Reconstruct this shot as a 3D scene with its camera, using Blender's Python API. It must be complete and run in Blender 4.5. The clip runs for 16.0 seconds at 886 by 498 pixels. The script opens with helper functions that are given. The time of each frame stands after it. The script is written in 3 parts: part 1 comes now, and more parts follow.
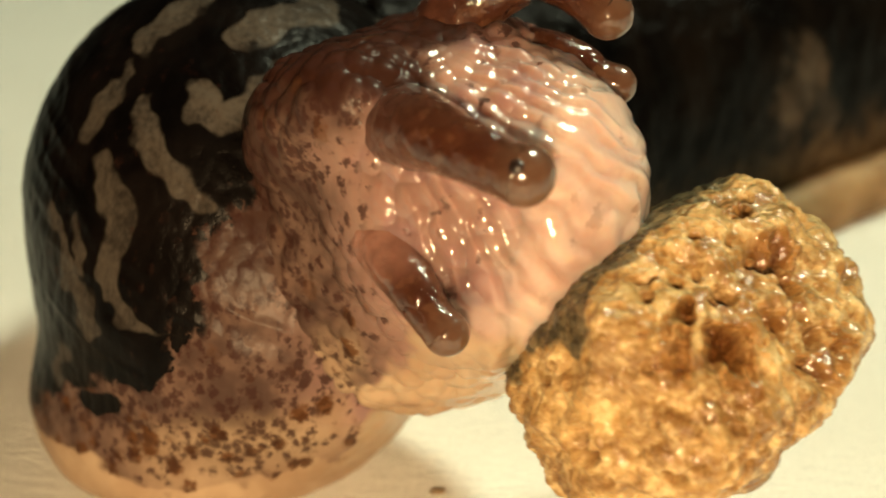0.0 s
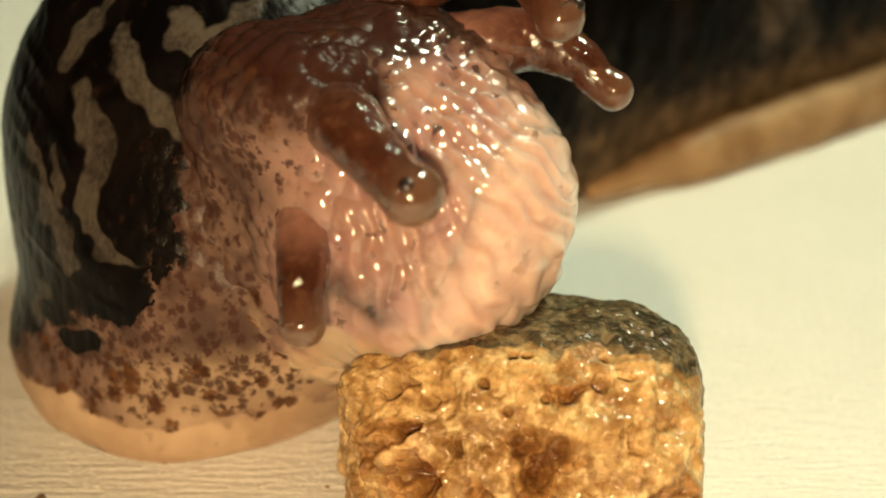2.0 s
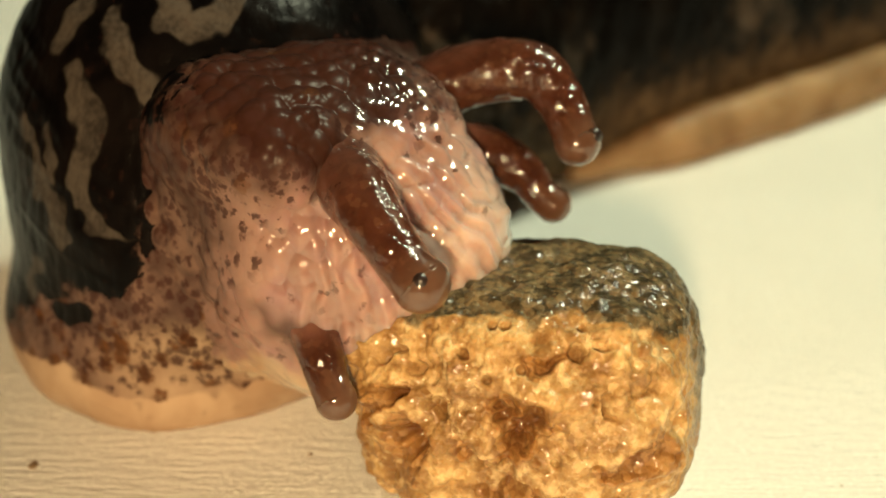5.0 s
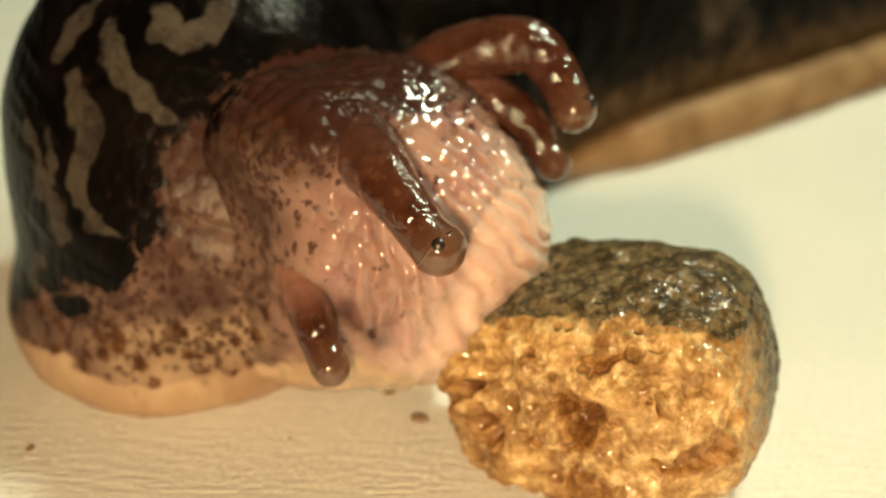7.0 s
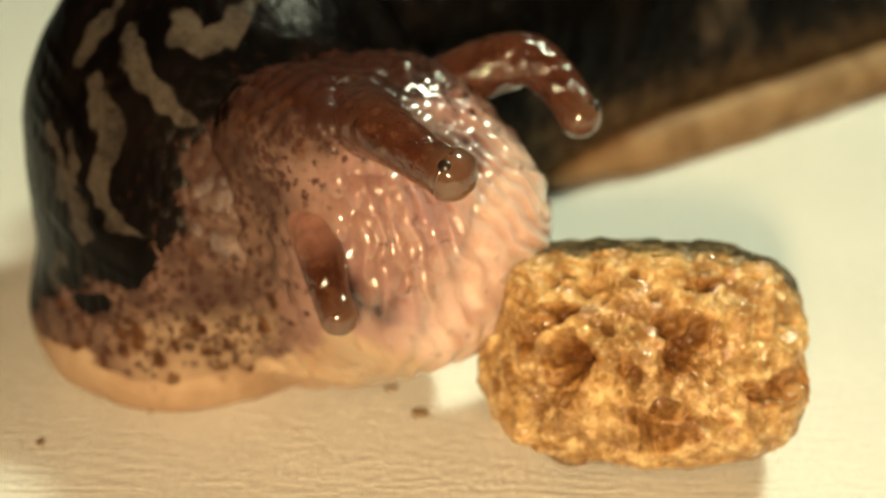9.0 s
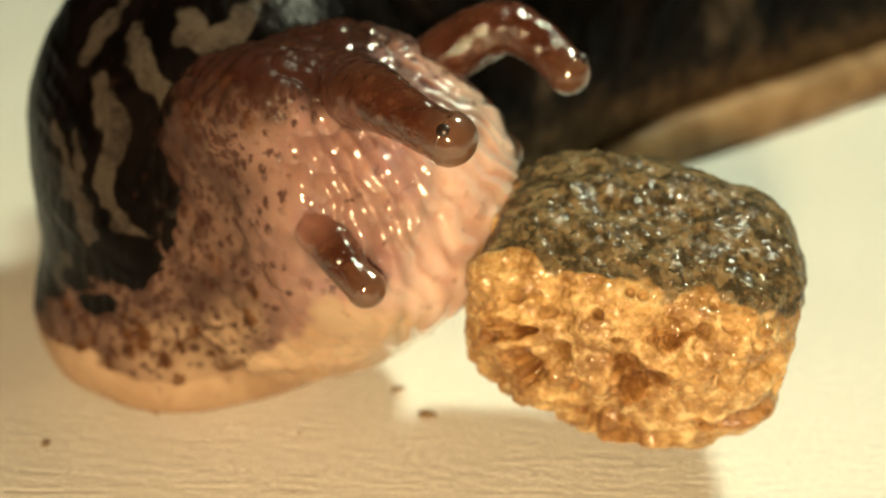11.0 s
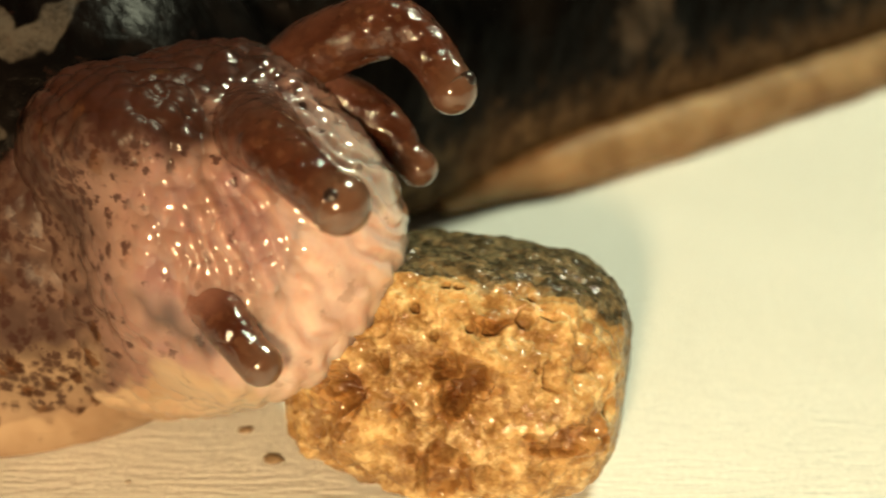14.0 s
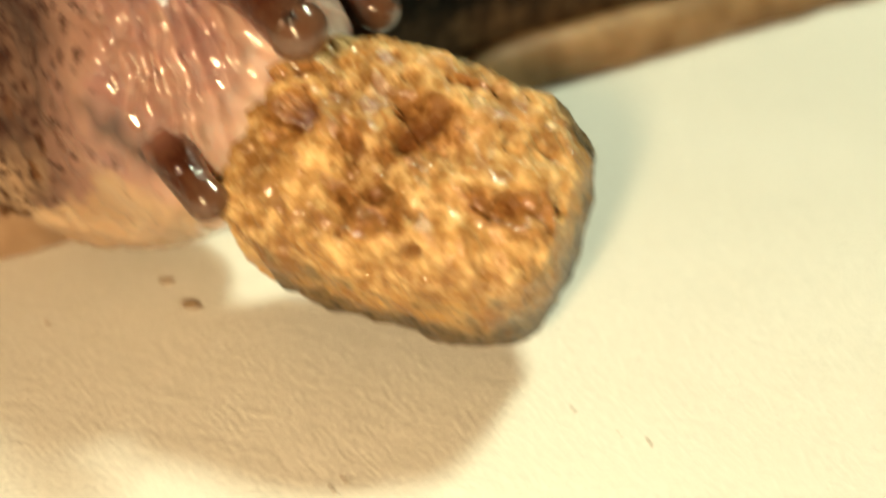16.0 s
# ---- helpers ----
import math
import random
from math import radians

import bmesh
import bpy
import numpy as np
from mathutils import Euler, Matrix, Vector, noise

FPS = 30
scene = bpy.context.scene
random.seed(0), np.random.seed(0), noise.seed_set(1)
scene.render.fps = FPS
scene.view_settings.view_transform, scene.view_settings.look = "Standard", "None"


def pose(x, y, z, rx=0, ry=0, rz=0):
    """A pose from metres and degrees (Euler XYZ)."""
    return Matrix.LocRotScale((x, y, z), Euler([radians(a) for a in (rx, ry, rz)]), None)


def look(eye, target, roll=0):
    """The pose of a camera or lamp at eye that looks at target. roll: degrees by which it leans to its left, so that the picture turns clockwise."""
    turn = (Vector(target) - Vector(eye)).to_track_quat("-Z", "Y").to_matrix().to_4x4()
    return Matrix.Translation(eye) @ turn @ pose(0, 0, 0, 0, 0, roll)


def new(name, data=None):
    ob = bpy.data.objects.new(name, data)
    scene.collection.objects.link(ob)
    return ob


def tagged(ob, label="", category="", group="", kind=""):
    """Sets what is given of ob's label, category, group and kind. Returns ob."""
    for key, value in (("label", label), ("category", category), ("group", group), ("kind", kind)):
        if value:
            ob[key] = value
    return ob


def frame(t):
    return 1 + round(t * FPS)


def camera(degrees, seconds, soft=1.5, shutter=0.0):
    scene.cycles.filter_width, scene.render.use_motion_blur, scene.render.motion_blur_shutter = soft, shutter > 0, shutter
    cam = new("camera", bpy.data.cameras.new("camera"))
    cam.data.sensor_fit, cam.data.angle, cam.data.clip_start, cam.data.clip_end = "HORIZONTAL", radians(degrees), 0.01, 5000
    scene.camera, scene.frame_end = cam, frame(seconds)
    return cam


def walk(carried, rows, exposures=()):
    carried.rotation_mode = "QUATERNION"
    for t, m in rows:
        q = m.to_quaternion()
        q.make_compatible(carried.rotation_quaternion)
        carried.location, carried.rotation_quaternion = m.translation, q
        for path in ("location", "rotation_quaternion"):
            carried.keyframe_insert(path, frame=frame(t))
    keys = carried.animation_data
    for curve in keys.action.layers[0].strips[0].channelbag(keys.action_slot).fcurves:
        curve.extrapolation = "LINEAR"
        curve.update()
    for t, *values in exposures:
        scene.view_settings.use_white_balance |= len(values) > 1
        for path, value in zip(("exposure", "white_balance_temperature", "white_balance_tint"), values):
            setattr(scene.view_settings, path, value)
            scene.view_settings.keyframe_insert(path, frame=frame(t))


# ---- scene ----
MM = 0.001

# fitted rows, in millimetres and degrees: seconds, place, turn
EYES = [
    (0, -1.73, -38.93, 28.53),
    (0.5, -1.73, -39.17, 28.05),
    (1, -1.75, -39.34, 27.55),
    (1.5, -1.88, -39.21, 27.03),
    (2, -1.66, -39.02, 26.28),
    (2.5, -1.54, -39.17, 26.02),
    (3, -1.29, -40.01, 26.27),
    (3.5, -0.94, -40.83, 26.6),
    (4, -1.01, -40.71, 26.32),
    (6.5, -0.4, -42.01, 26.76),
    (7, 0.02, -43.41, 27.61),
    (7.5, -0.21, -42.9, 27.34),
    (8, -0.34, -42.97, 27.26),
    (8.5, -0.32, -43.5, 27.48),
    (9, -0, -44.43, 28.11),
    (11.5, -0.37, -44, 27.99),
    (12, -0.47, -43.35, 28.27),
    (12.5, -0.14, -42.65, 28.2),
    (13, 0.84, -41.68, 27.9),
    (13.5, 1.97, -40.01, 27.05),
    (14, 4.62, -39.5, 26.45),
    (14.5, 5.81, -39.66, 27.05),
    (15, 3.77, -39.52, 28.08),
    (15.5, 2.86, -39.81, 27.97),
    (16, 7.44, -42.74, 22.61),
]
KIBBLE = [
    (0, 5.25, -5.8, 7.73, -46.2, -4.07, 52.88),
    (0.5, 2.61, -5.9, 6.84, -40.7, -0.03, 45.95),
    (1, 1.08, -6.2, 4.65, -25.16, 3.64, 25.05),
    (1.5, 0.03, -5.9, 3.79, -21.01, -0.32, 8.93),
    (2, 0.69, -6.3, 2.83, -14.82, -4.05, -4.85),
    (2.5, 0.88, -6.4, 2.66, -13.7, -4.71, -6.75),
    (3, 0.9, -6.6, 2.86, -11.79, -4.85, -4.61),
    (3.5, 2.38, -6.72, 3.45, 3.99, -4.54, -9.99),
    (4, 1.44, -6.35, 3.48, 0.38, -8.43, -14.93),
    (6.5, 3.47, -6.09, 3.63, -3.65, -8.48, -13.41),
    (7, 5.34, -6.25, 3.39, 1.32, -13.04, -25.18),
    (7.5, 4.47, -5.84, 3.75, -2.59, -0.35, -20.35),
    (8, 3.96, -5.87, 3.66, -4.83, -9.33, -17.24),
    (8.5, 4.09, -5.94, 3.77, -4.78, -7.63, -15.47),
    (9, 6.72, -5.56, 3.57, -28.09, 0.78, -0.41),
    (11.3, 5.45, -6.38, 6.3, 20, 5.89, -12.9),
    (11.5, 5.27, -6.29, 6.18, 20, 5.89, -12.9),
    (12, 5.62, -3.6, 3.99, -20.53, 6.66, -9.58),
    (12.5, 7.86, -3.2, 3.59, -24.42, 5.88, -8.47),
    (13, 7.75, -3.4, 4.89, -19.63, 7.65, -9.94),
    (13.5, 6.53, -3.4, 4.38, -12.2, 2.88, -9.55),
    (14, 5.11, -3.8, 3.52, -13.97, 0.15, -10.74),
    (14.5, 7.75, -4.2, 4.21, -34.41, 4.6, -9.8),
    (15, 6.14, -5.6, 6.25, -46.93, 6.25, -14.82),
    (15.5, 5.74, -6.2, 6.22, -47.19, 6.6, -17.63),
    (16, 6.42, -6.6, 5.33, -47.55, 8.14, -18.88),
]
HEAD = [
    (0, -0.66, -4, 10.98, -31.38, -12.58, -7.04),
    (0.5, -2.2, -4, 10.39, -27.47, -6.38, -5.69),
    (1, -2.88, -4, 9.8, -24.94, -1.88, -3.53),
    (1.5, -2.23, -4, 9.53, -27.77, -3.75, -7.07),
    (2, -2.78, -4, 8.51, -23.22, 1.64, -5.41),
    (2.5, -4.3, -4, 8.17, -13.81, 12.47, -2.1),
    (3, -4.19, -4, 7.33, -11.66, 14.7, -2.14),
    (3.5, -3.92, -4, 7.03, -13.61, 12.93, -1.19),
    (4, -3.98, -4, 6.72, -13.61, 12.93, -1.19),
    (6.5, -3.33, -4, 6.37, -17.76, 10.7, -1.15),
    (7, -1.44, -4, 6.47, -22.18, 6.18, -3.3),
    (7.5, -1.83, -4, 6.68, -23.13, 5.3, -2.82),
    (8, -2.06, -4, 6.46, -23.13, 5.3, -2.82),
    (8.5, -2.06, -4, 6.5, -25.06, 3.53, -1.88),
    (9, -1.36, -4, 6.85, -28.13, 5.3, -2.82),
    (11.3, -2.63, -4, 8.2, -32.13, -5.3, 2.82),
    (11.5, -2.38, -4, 8.17, -32.13, -5.3, 2.82),
    (12, -2, -4, 8.5, -30.85, -5.82, -0.31),
    (12.5, -0.35, -4, 8.73, -30.55, -7.22, -2.98),
    (13, 0.86, -4, 8.68, -29.66, -5.45, -3.91),
    (13.5, -0.69, -4, 8.87, -27.97, -1.41, -2.65),
    (14, -1.38, -4, 7.31, -26.1, 1.71, -3.18),
    (14.5, 0.11, -4, 7.63, -28.22, 1.64, -5.41),
    (15, 0.69, -4, 8.64, -26.28, 4.35, -4.59),
    (15.5, -0.42, -4, 8.28, -25.23, 7.06, -3.77),
    (16, -0.23, -4, 7.64, -25.23, 7.06, -3.77),
]
HORN_NEAR = [
    (0, 0.19, -9.08, 14.68, -33.62, 4.87, -30.51),
    (0.5, -0.34, -9.08, 13.87, -36.96, 10.09, -34.23),
    (1, -1.98, -9.09, 12.98, -41.28, 15.77, -38.96),
    (1.5, -2.9, -9.08, 13.05, -41.28, 15.77, -38.96),
    (2, -2.43, -9.09, 11.86, -44.29, 19.12, -42.21),
    (2.5, -3.9, -9.61, 9.52, -48.01, 35.66, -42.17),
    (3, -4.82, -9.61, 9.22, -48.01, 35.66, -42.17),
    (3.5, -4.01, -9.61, 9.34, -48.01, 35.66, -42.17),
    (4, -2.99, -9.61, 8.88, -46.58, 34.33, -40.41),
    (6.5, -0.43, -9.11, 8.58, -44.58, 32.28, -37.91),
    (7, -0.12, -9.11, 9.39, -43.95, 31.58, -37.1),
    (7.5, 0.23, -9.1, 9.92, -41.57, 28.7, -34.03),
    (8, 0.2, -9.1, 9.72, -41.57, 28.7, -34.03),
    (8.5, -0.15, -9.09, 10.38, -40.48, 27.23, -32.58),
    (9, 0.2, -9.08, 11.74, -37.47, 10.82, -34.79),
    (11.3, -0.08, -9.07, 12.82, -35.97, 8.62, -33.13),
    (11.5, 0.17, -9.07, 12.79, -35.97, 8.62, -33.13),
    (12, 0.86, -9.07, 13.18, -35.97, 8.62, -33.13),
    (12.5, 1.7, -9.07, 13.59, -34.54, 6.39, -31.54),
    (13, 2.99, -9.08, 13.34, -35.97, 8.62, -33.13),
    (13.5, 2.36, -9.08, 12.85, -36.96, 10.09, -34.23),
    (14, 2.04, -9.09, 11.54, -40.14, 14.38, -37.73),
    (14.5, 2.86, -9.09, 12.05, -40.14, 14.38, -37.73),
    (15, 3.08, -9.09, 13.1, -41.86, 16.45, -39.59),
    (15.5, 2.66, -9.1, 12.55, -44.29, 19.12, -42.21),
    (16, 3.69, -9.04, 11.06, -45.56, 20.41, -43.58),
]
HORN_FAR = [
    (0, 2.85, -2.4, 16.51, -33.37, 16.62, -21.34),
    (0.5, 2.64, -2.4, 15.87, -37.26, 24.66, -27.42),
    (1, 2.28, -2.4, 15.5, -39.67, 28.52, -30.84),
    (1.5, 1.4, -2.4, 15.24, -37.26, 24.66, -27.42),
    (2, 1.58, -2.4, 14.14, -40.73, 30.02, -32.3),
    (2.5, 0.77, -2.4, 10.94, -45.61, 35.77, -38.72),
    (3, 0.4, -2.4, 10.57, -45.61, 35.77, -38.72),
    (3.5, 0.79, -2.4, 10.74, -49.26, 39.11, -43.29),
    (4, 1.76, -2.4, 9.96, -49.26, 39.11, -43.29),
    (6.5, 3.99, -2.4, 9.56, -45.61, 35.77, -38.72),
    (7, 4.24, -2.4, 10.89, -45.61, 35.77, -38.72),
    (7.5, 4.47, -2.4, 11.31, -45.61, 35.77, -38.72),
    (8, 4.74, -2.4, 10.62, -49.26, 39.11, -43.29),
    (8.5, 4.75, -2.4, 10.43, -42.43, 32.23, -34.59),
    (9, 4.52, -2.4, 10.77, -40.73, 30.02, -32.3),
    (11.3, 3.8, -2.4, 12.31, -35.18, 20.69, -24.27),
    (11.5, 3.92, -2.4, 12.12, -35.18, 20.69, -24.27),
    (12, 4.14, -2.4, 12.83, -35.18, 20.69, -24.27),
    (12.5, 4.8, -2.4, 13.5, -35.18, 20.69, -24.27),
    (13, 5.3, -2.4, 13.91, -35.18, 20.69, -24.27),
    (13.5, 5.02, -2.4, 13.4, -37.26, 24.66, -27.42),
    (14, 4.88, -2.4, 11.95, -40.73, 30.02, -32.3),
    (14.5, 5.66, -2.4, 12.13, -40.73, 30.02, -32.3),
    (15, 6.09, -2.4, 13.56, -42.43, 32.23, -34.59),
    (15.5, 6.22, -2.4, 12.63, -42.43, 32.23, -34.59),
    (16, 5.39, -2.4, 9.51, -42.43, 32.23, -34.59),
]
FEELER_NEAR = [
    (0, -1.64, -8.7, 9.98, -45.61, 35.77, -38.72),
    (0.5, -1.67, -8.7, 9.67, -42.43, 32.23, -34.59),
    (1, -3.59, -8.7, 8.75, -53.43, 42.18, -48.35),
    (1.5, -5.82, -8.7, 9, -75.96, 50.79, -74.31),
    (2, -5.31, -8.7, 7.93, -82.87, 51.69, -82.04),
    (2.5, -7.01, -8.7, 6.09, -87.13, 51.95, -86.8),
    (3, -8.16, -8.7, 5.64, -87.13, 51.95, -86.8),
    (3.5, -7.37, -8.7, 5.67, -87.13, 51.95, -86.8),
    (4, -5.9, -8.7, 5.1, -75.96, 50.79, -74.31),
    (6.5, -3.36, -8.7, 4.29, -55.26, 43.33, -50.53),
    (7, -3.38, -8.7, 5.11, -58.18, 44.95, -53.98),
    (7.5, -2.61, -8.7, 5.96, -53.43, 42.18, -48.35),
    (8, -2.28, -8.7, 5.74, -53.43, 42.18, -48.35),
    (8.5, -3.34, -8.7, 6.13, -63.53, 47.36, -60.19),
    (9, -3.17, -8.7, 6.79, -61.31, 46.44, -57.63),
    (11.3, -2.26, -8.7, 7.8, -42.43, 32.23, -34.59),
    (11.5, -1.99, -8.7, 7.62, -42.43, 32.23, -34.59),
    (12, -0.9, -8.7, 8.07, -39.67, 28.52, -30.84),
    (12.5, 0.37, -8.7, 7.66, -38.67, 26.99, -29.44),
    (13, 1.58, -8.7, 7.48, -39.67, 28.52, -30.84),
    (13.5, 0.91, -8.7, 7.3, -42.43, 32.23, -34.59),
    (14, -0.28, -8.7, 6.58, -42.43, 32.23, -34.59),
    (14.5, -0.12, -8.7, 6.89, -44.29, 34.38, -37.02),
    (15, 0.89, -8.7, 7.74, -44.29, 34.38, -37.02),
    (15.5, 0.33, -8.7, 7.07, -44.29, 34.38, -37.02),
    (16, 0.88, -8.7, 6.04, -44.29, 34.38, -37.02),
]
FEELER_FAR = [
    (0, 3.29, -1.8, 14.19, -29.5, 17.58, -9.7),
    (0.5, 3.62, -1.8, 12.64, -32.99, 30.43, -18.2),
    (1, 3.72, -1.8, 11.88, -32.99, 30.43, -18.2),
    (1.5, 3.19, -1.8, 12.31, -32.99, 30.43, -18.2),
    (2, 3.29, -1.8, 11.72, -32.99, 30.43, -18.2),
    (2.5, 2.83, -1.8, 8.68, -36.94, 38.63, -25.15),
    (3, 2.75, -1.8, 8.05, -36.94, 38.63, -25.15),
    (3.5, 2.81, -1.8, 8.48, -36.94, 38.63, -25.15),
    (4, 2.48, -1.8, 7.87, -34.76, 34.58, -21.5),
    (6.5, 3.24, -1.8, 7.04, -34.76, 34.58, -21.5),
    (7, 3.73, -1.8, 8.72, -39.6, 42.56, -29.23),
    (7.5, 3.86, -1.8, 7.85, -36.94, 38.63, -25.15),
    (8, 3.85, -1.8, 7.28, -36.94, 38.63, -25.15),
    (8.5, 3.54, -1.8, 7.29, -36.94, 38.63, -25.15),
    (9, 2.24, -1.8, 8.96, -36.94, 38.63, -25.15),
    (11.3, 1.88, -1.8, 9.25, -36.94, 38.63, -25.15),
    (11.5, 2.32, -1.8, 9.56, -36.94, 38.63, -25.15),
    (12, 2.36, -1.8, 10.83, -36.94, 38.63, -25.15),
    (12.5, 3.55, -1.8, 10.66, -36.94, 38.63, -25.15),
    (13, 4, -1.8, 10.59, -36.94, 38.63, -25.15),
    (13.5, 3.8, -1.8, 10.27, -36.94, 38.63, -25.15),
    (14, 3.87, -1.8, 9.22, -36.94, 38.63, -25.15),
    (14.5, 4.02, -1.8, 9.67, -36.94, 38.63, -25.15),
    (15, 4.57, -1.8, 9.9, -39.6, 42.56, -29.23),
    (15.5, 4.74, -1.8, 8.68, -42.83, 46.32, -33.84),
    (16, 5.06, -1.8, 8.21, -42.83, 46.32, -33.84),
]
BODY = [
    (0, -0.3, 0, 0),
    (1.5, -0.6, 0, 0),
    (3.5, -0.6, 0, 0),
    (7, -0.4, 0, 0),
    (9, 0, 0, 0),
    (12.5, 0, 0, 0),
    (14, 0, 0, 0),
    (15.5, -1, 2.2, 0),
    (16, -1, 2.2, 0),
]
TAIL = [
    (0, 0, -3.5, 0),
    (0.5, 0, -2.0, 0),
    (1, 0, 0.3, 0),
    (2, 0, 1, 0),
    (3.5, 0, 0.8, 0),
    (7, 0, 1.4, 0),
    (9, 0, 0.5, 0),
    (11.5, 0, 0.6, 0),
    (12, 0, -0.9, 0),
    (12.5, 0, -2.4, 0),
    (13, 0, -2.8, 0),
    (13.5, 0, -1.8, 0),
    (14, 0, -0.4, 0),
    (14.5, 0, -1.4, 0),
    (15, 0, -2.8, 0),
    (15.5, 0, -2.2, 0),
    (16, 0, -1.8, 0),
]
# the slug's markings on a side chart: millimetres forward along the body and upward, and a half width
BLOTCHES = [
    [(-8.9, 6.9, 0.35), (-8.6, 6.1, 0.42), (-8.0, 5.75, 0.40), (-7.4, 6.3, 0.36), (-6.9, 7.0, 0.34), (-6.3, 7.7, 0.30)],
    [(-10.4, 6.6, 0.25), (-10.1, 5.3, 0.27), (-9.8, 4.4, 0.35), (-9.1, 3.8, 0.50), (-8.5, 3.3, 0.30)],
    [(-11.7, 4.8, 0.22), (-11.3, 3.5, 0.34), (-10.9, 2.7, 0.46), (-11.4, 1.9, 0.36), (-11.3, 0.8, 0.40), (-10.8, 0.0, 0.36), (-9.6, -0.5, 0.18)],
    [(-12.5, 0.8, 0.30), (-12.1, -0.1, 0.34), (-11.7, -0.8, 0.24)],
    [(-12.6, 5.6, 0.20), (-11.7, 6.6, 0.24), (-11.0, 7.5, 0.22)],
]
MORE_BLOTCHES = [
    [(-13.4, 3.4, 0.18), (-13.2, 2.1, 0.24), (-12.9, 0.9, 0.24)],
    [(-13.4, -1.3, 0.30), (-13.9, -2.0, 0.35)],
    [(-12.6, 3.0, 0.14), (-12.5, 1.8, 0.16)],
    [(-7.6, 8.6, 0.4), (-6.4, 9.4, 0.5), (-5.2, 9.8, 0.4)],
    [(-10.6, 8.6, 0.35), (-9.4, 9.6, 0.45), (-8.6, 11.0, 0.4)],
    [(-3.6, 9.0, 0.4), (-2.2, 9.6, 0.5)],
]
PATCHES = [(-9.7, 1.35, 1.15, 1.4), (-10.9, -1.4, 1.35, 0.8), (-12.3, -2.75, 0.8, 0.38), (-13.2, -2.0, 0.5, 0.5), (-9.6, 0.2, 0.7, 0.7)]
CAPE_EDGE = [(-3.0, -15.0), (-1.9, -12.0), (-1.65, -10.2), (-0.72, -9.2), (0.0, -8.7), (1.9, -8.5), (2.8, -7.8), (3.7, -7.2), (5.1, -5.8), (5.8, -4.2), (6.3, -0.5), (7.2, 4.0)]
FRINGE = [(-16, -3.1), (-14.9, -4.0), (-12.6, -4.85), (-11.3, -5.25), (-9.5, -5.65), (-7.8, -5.5), (-6.5, -5.15), (-4.8, -4.5), (-4.0, -3.8), (-1.7, -2.3), (0.5, -2.6), (4.0, -3.4)]
# ---- camera ----
cam = camera(36, 16.0, soft=1.8, shutter=0.4)
cam.data.dof.use_dof = True
cam.data.dof.focus_distance = 37.8 * MM
cam.data.dof.aperture_fstop = 60.0
walk(cam, [(t, pose(x * MM, y * MM, z * MM, 62, 0, 0)) for t, x, y, z in EYES])

# ---- light: a warm lamp beside the lens, a cool lamp high behind, the dim room ----
world = bpy.data.worlds.new("room")
scene.world = world
world.use_nodes = True
back = world.node_tree.nodes["Background"]
back.inputs["Color"].default_value = (1.0, 0.86, 0.66, 1)
back.inputs["Strength"].default_value = 0.008


def lamp(name, eye, target, size, watts, colour):
    data = bpy.data.lights.new(name, "AREA")
    data.shape, data.size, data.energy, data.color = "DISK", size * MM, watts, colour
    ob = new(name, data)
    ob.matrix_basis = look(Vector(eye) * MM, Vector(target) * MM)
    return ob


lamp("warm_lamp", (-5, -74, 33), (0, 0, 3), 7, 0.085, (1.0, 0.68, 0.35))
lamp("overhead_lamp", (92, 62, 175), (0, 0, 2), 38, 0.43, (0.96, 1.0, 0.69))


# ---- numeric noise ----
def chance(i, seed):
    i = i.astype(np.int64)
    h = (i[..., 0] * 374761393 + i[..., 1] * 668265263 + i[..., 2] * 2147483647 + seed * 974634777) & 0xFFFFFFFF
    h = ((h ^ (h >> 13)) * 1274126177) & 0xFFFFFFFF
    h = ((h ^ (h >> 16)) * 2246822519) & 0xFFFFFFFF
    return ((h ^ (h >> 15)) & 0xFFFFFF) / float(0x1000000)


def soft_noise(p, scale, seed=0):
    """Smooth noise from -1 to 1."""
    q = np.asarray(p) * scale
    i = np.floor(q)
    w = q - i
    w = w * w * (3 - 2 * w)
    total = 0
    for a in (0, 1):
        for b in (0, 1):
            for c in (0, 1):
                k = (w[:, 0] if a else 1 - w[:, 0]) * (w[:, 1] if b else 1 - w[:, 1]) * (w[:, 2] if c else 1 - w[:, 2])
                total = total + k * chance(i + (a, b, c), seed)
    return total * 2 - 1


def cells(p, scale, seed=0):
    """Distance to the nearest and the second nearest of scattered points, and a number for the cell."""
    q = np.asarray(p) * scale
    i = np.floor(q)
    one, two, who = np.full(len(q), 9.0), np.full(len(q), 9.0), np.zeros(len(q))
    for a in (-1, 0, 1):
        for b in (-1, 0, 1):
            for c in (-1, 0, 1):
                j = i + (a, b, c)
                spot = j + np.stack([chance(j, seed), chance(j, seed + 7), chance(j, seed + 13)], 1)
                dist = np.sqrt(((spot - q) ** 2).sum(1))
                near = dist < one
                two = np.where(near, one, np.minimum(two, dist))
                who = np.where(near, chance(j, seed + 29), who)
                one = np.where(near, dist, one)
    return one, two, who


def ramp(x, lo, hi):
    w = np.clip((x - lo) / (hi - lo), 0, 1)
    return w * w * (3 - 2 * w)


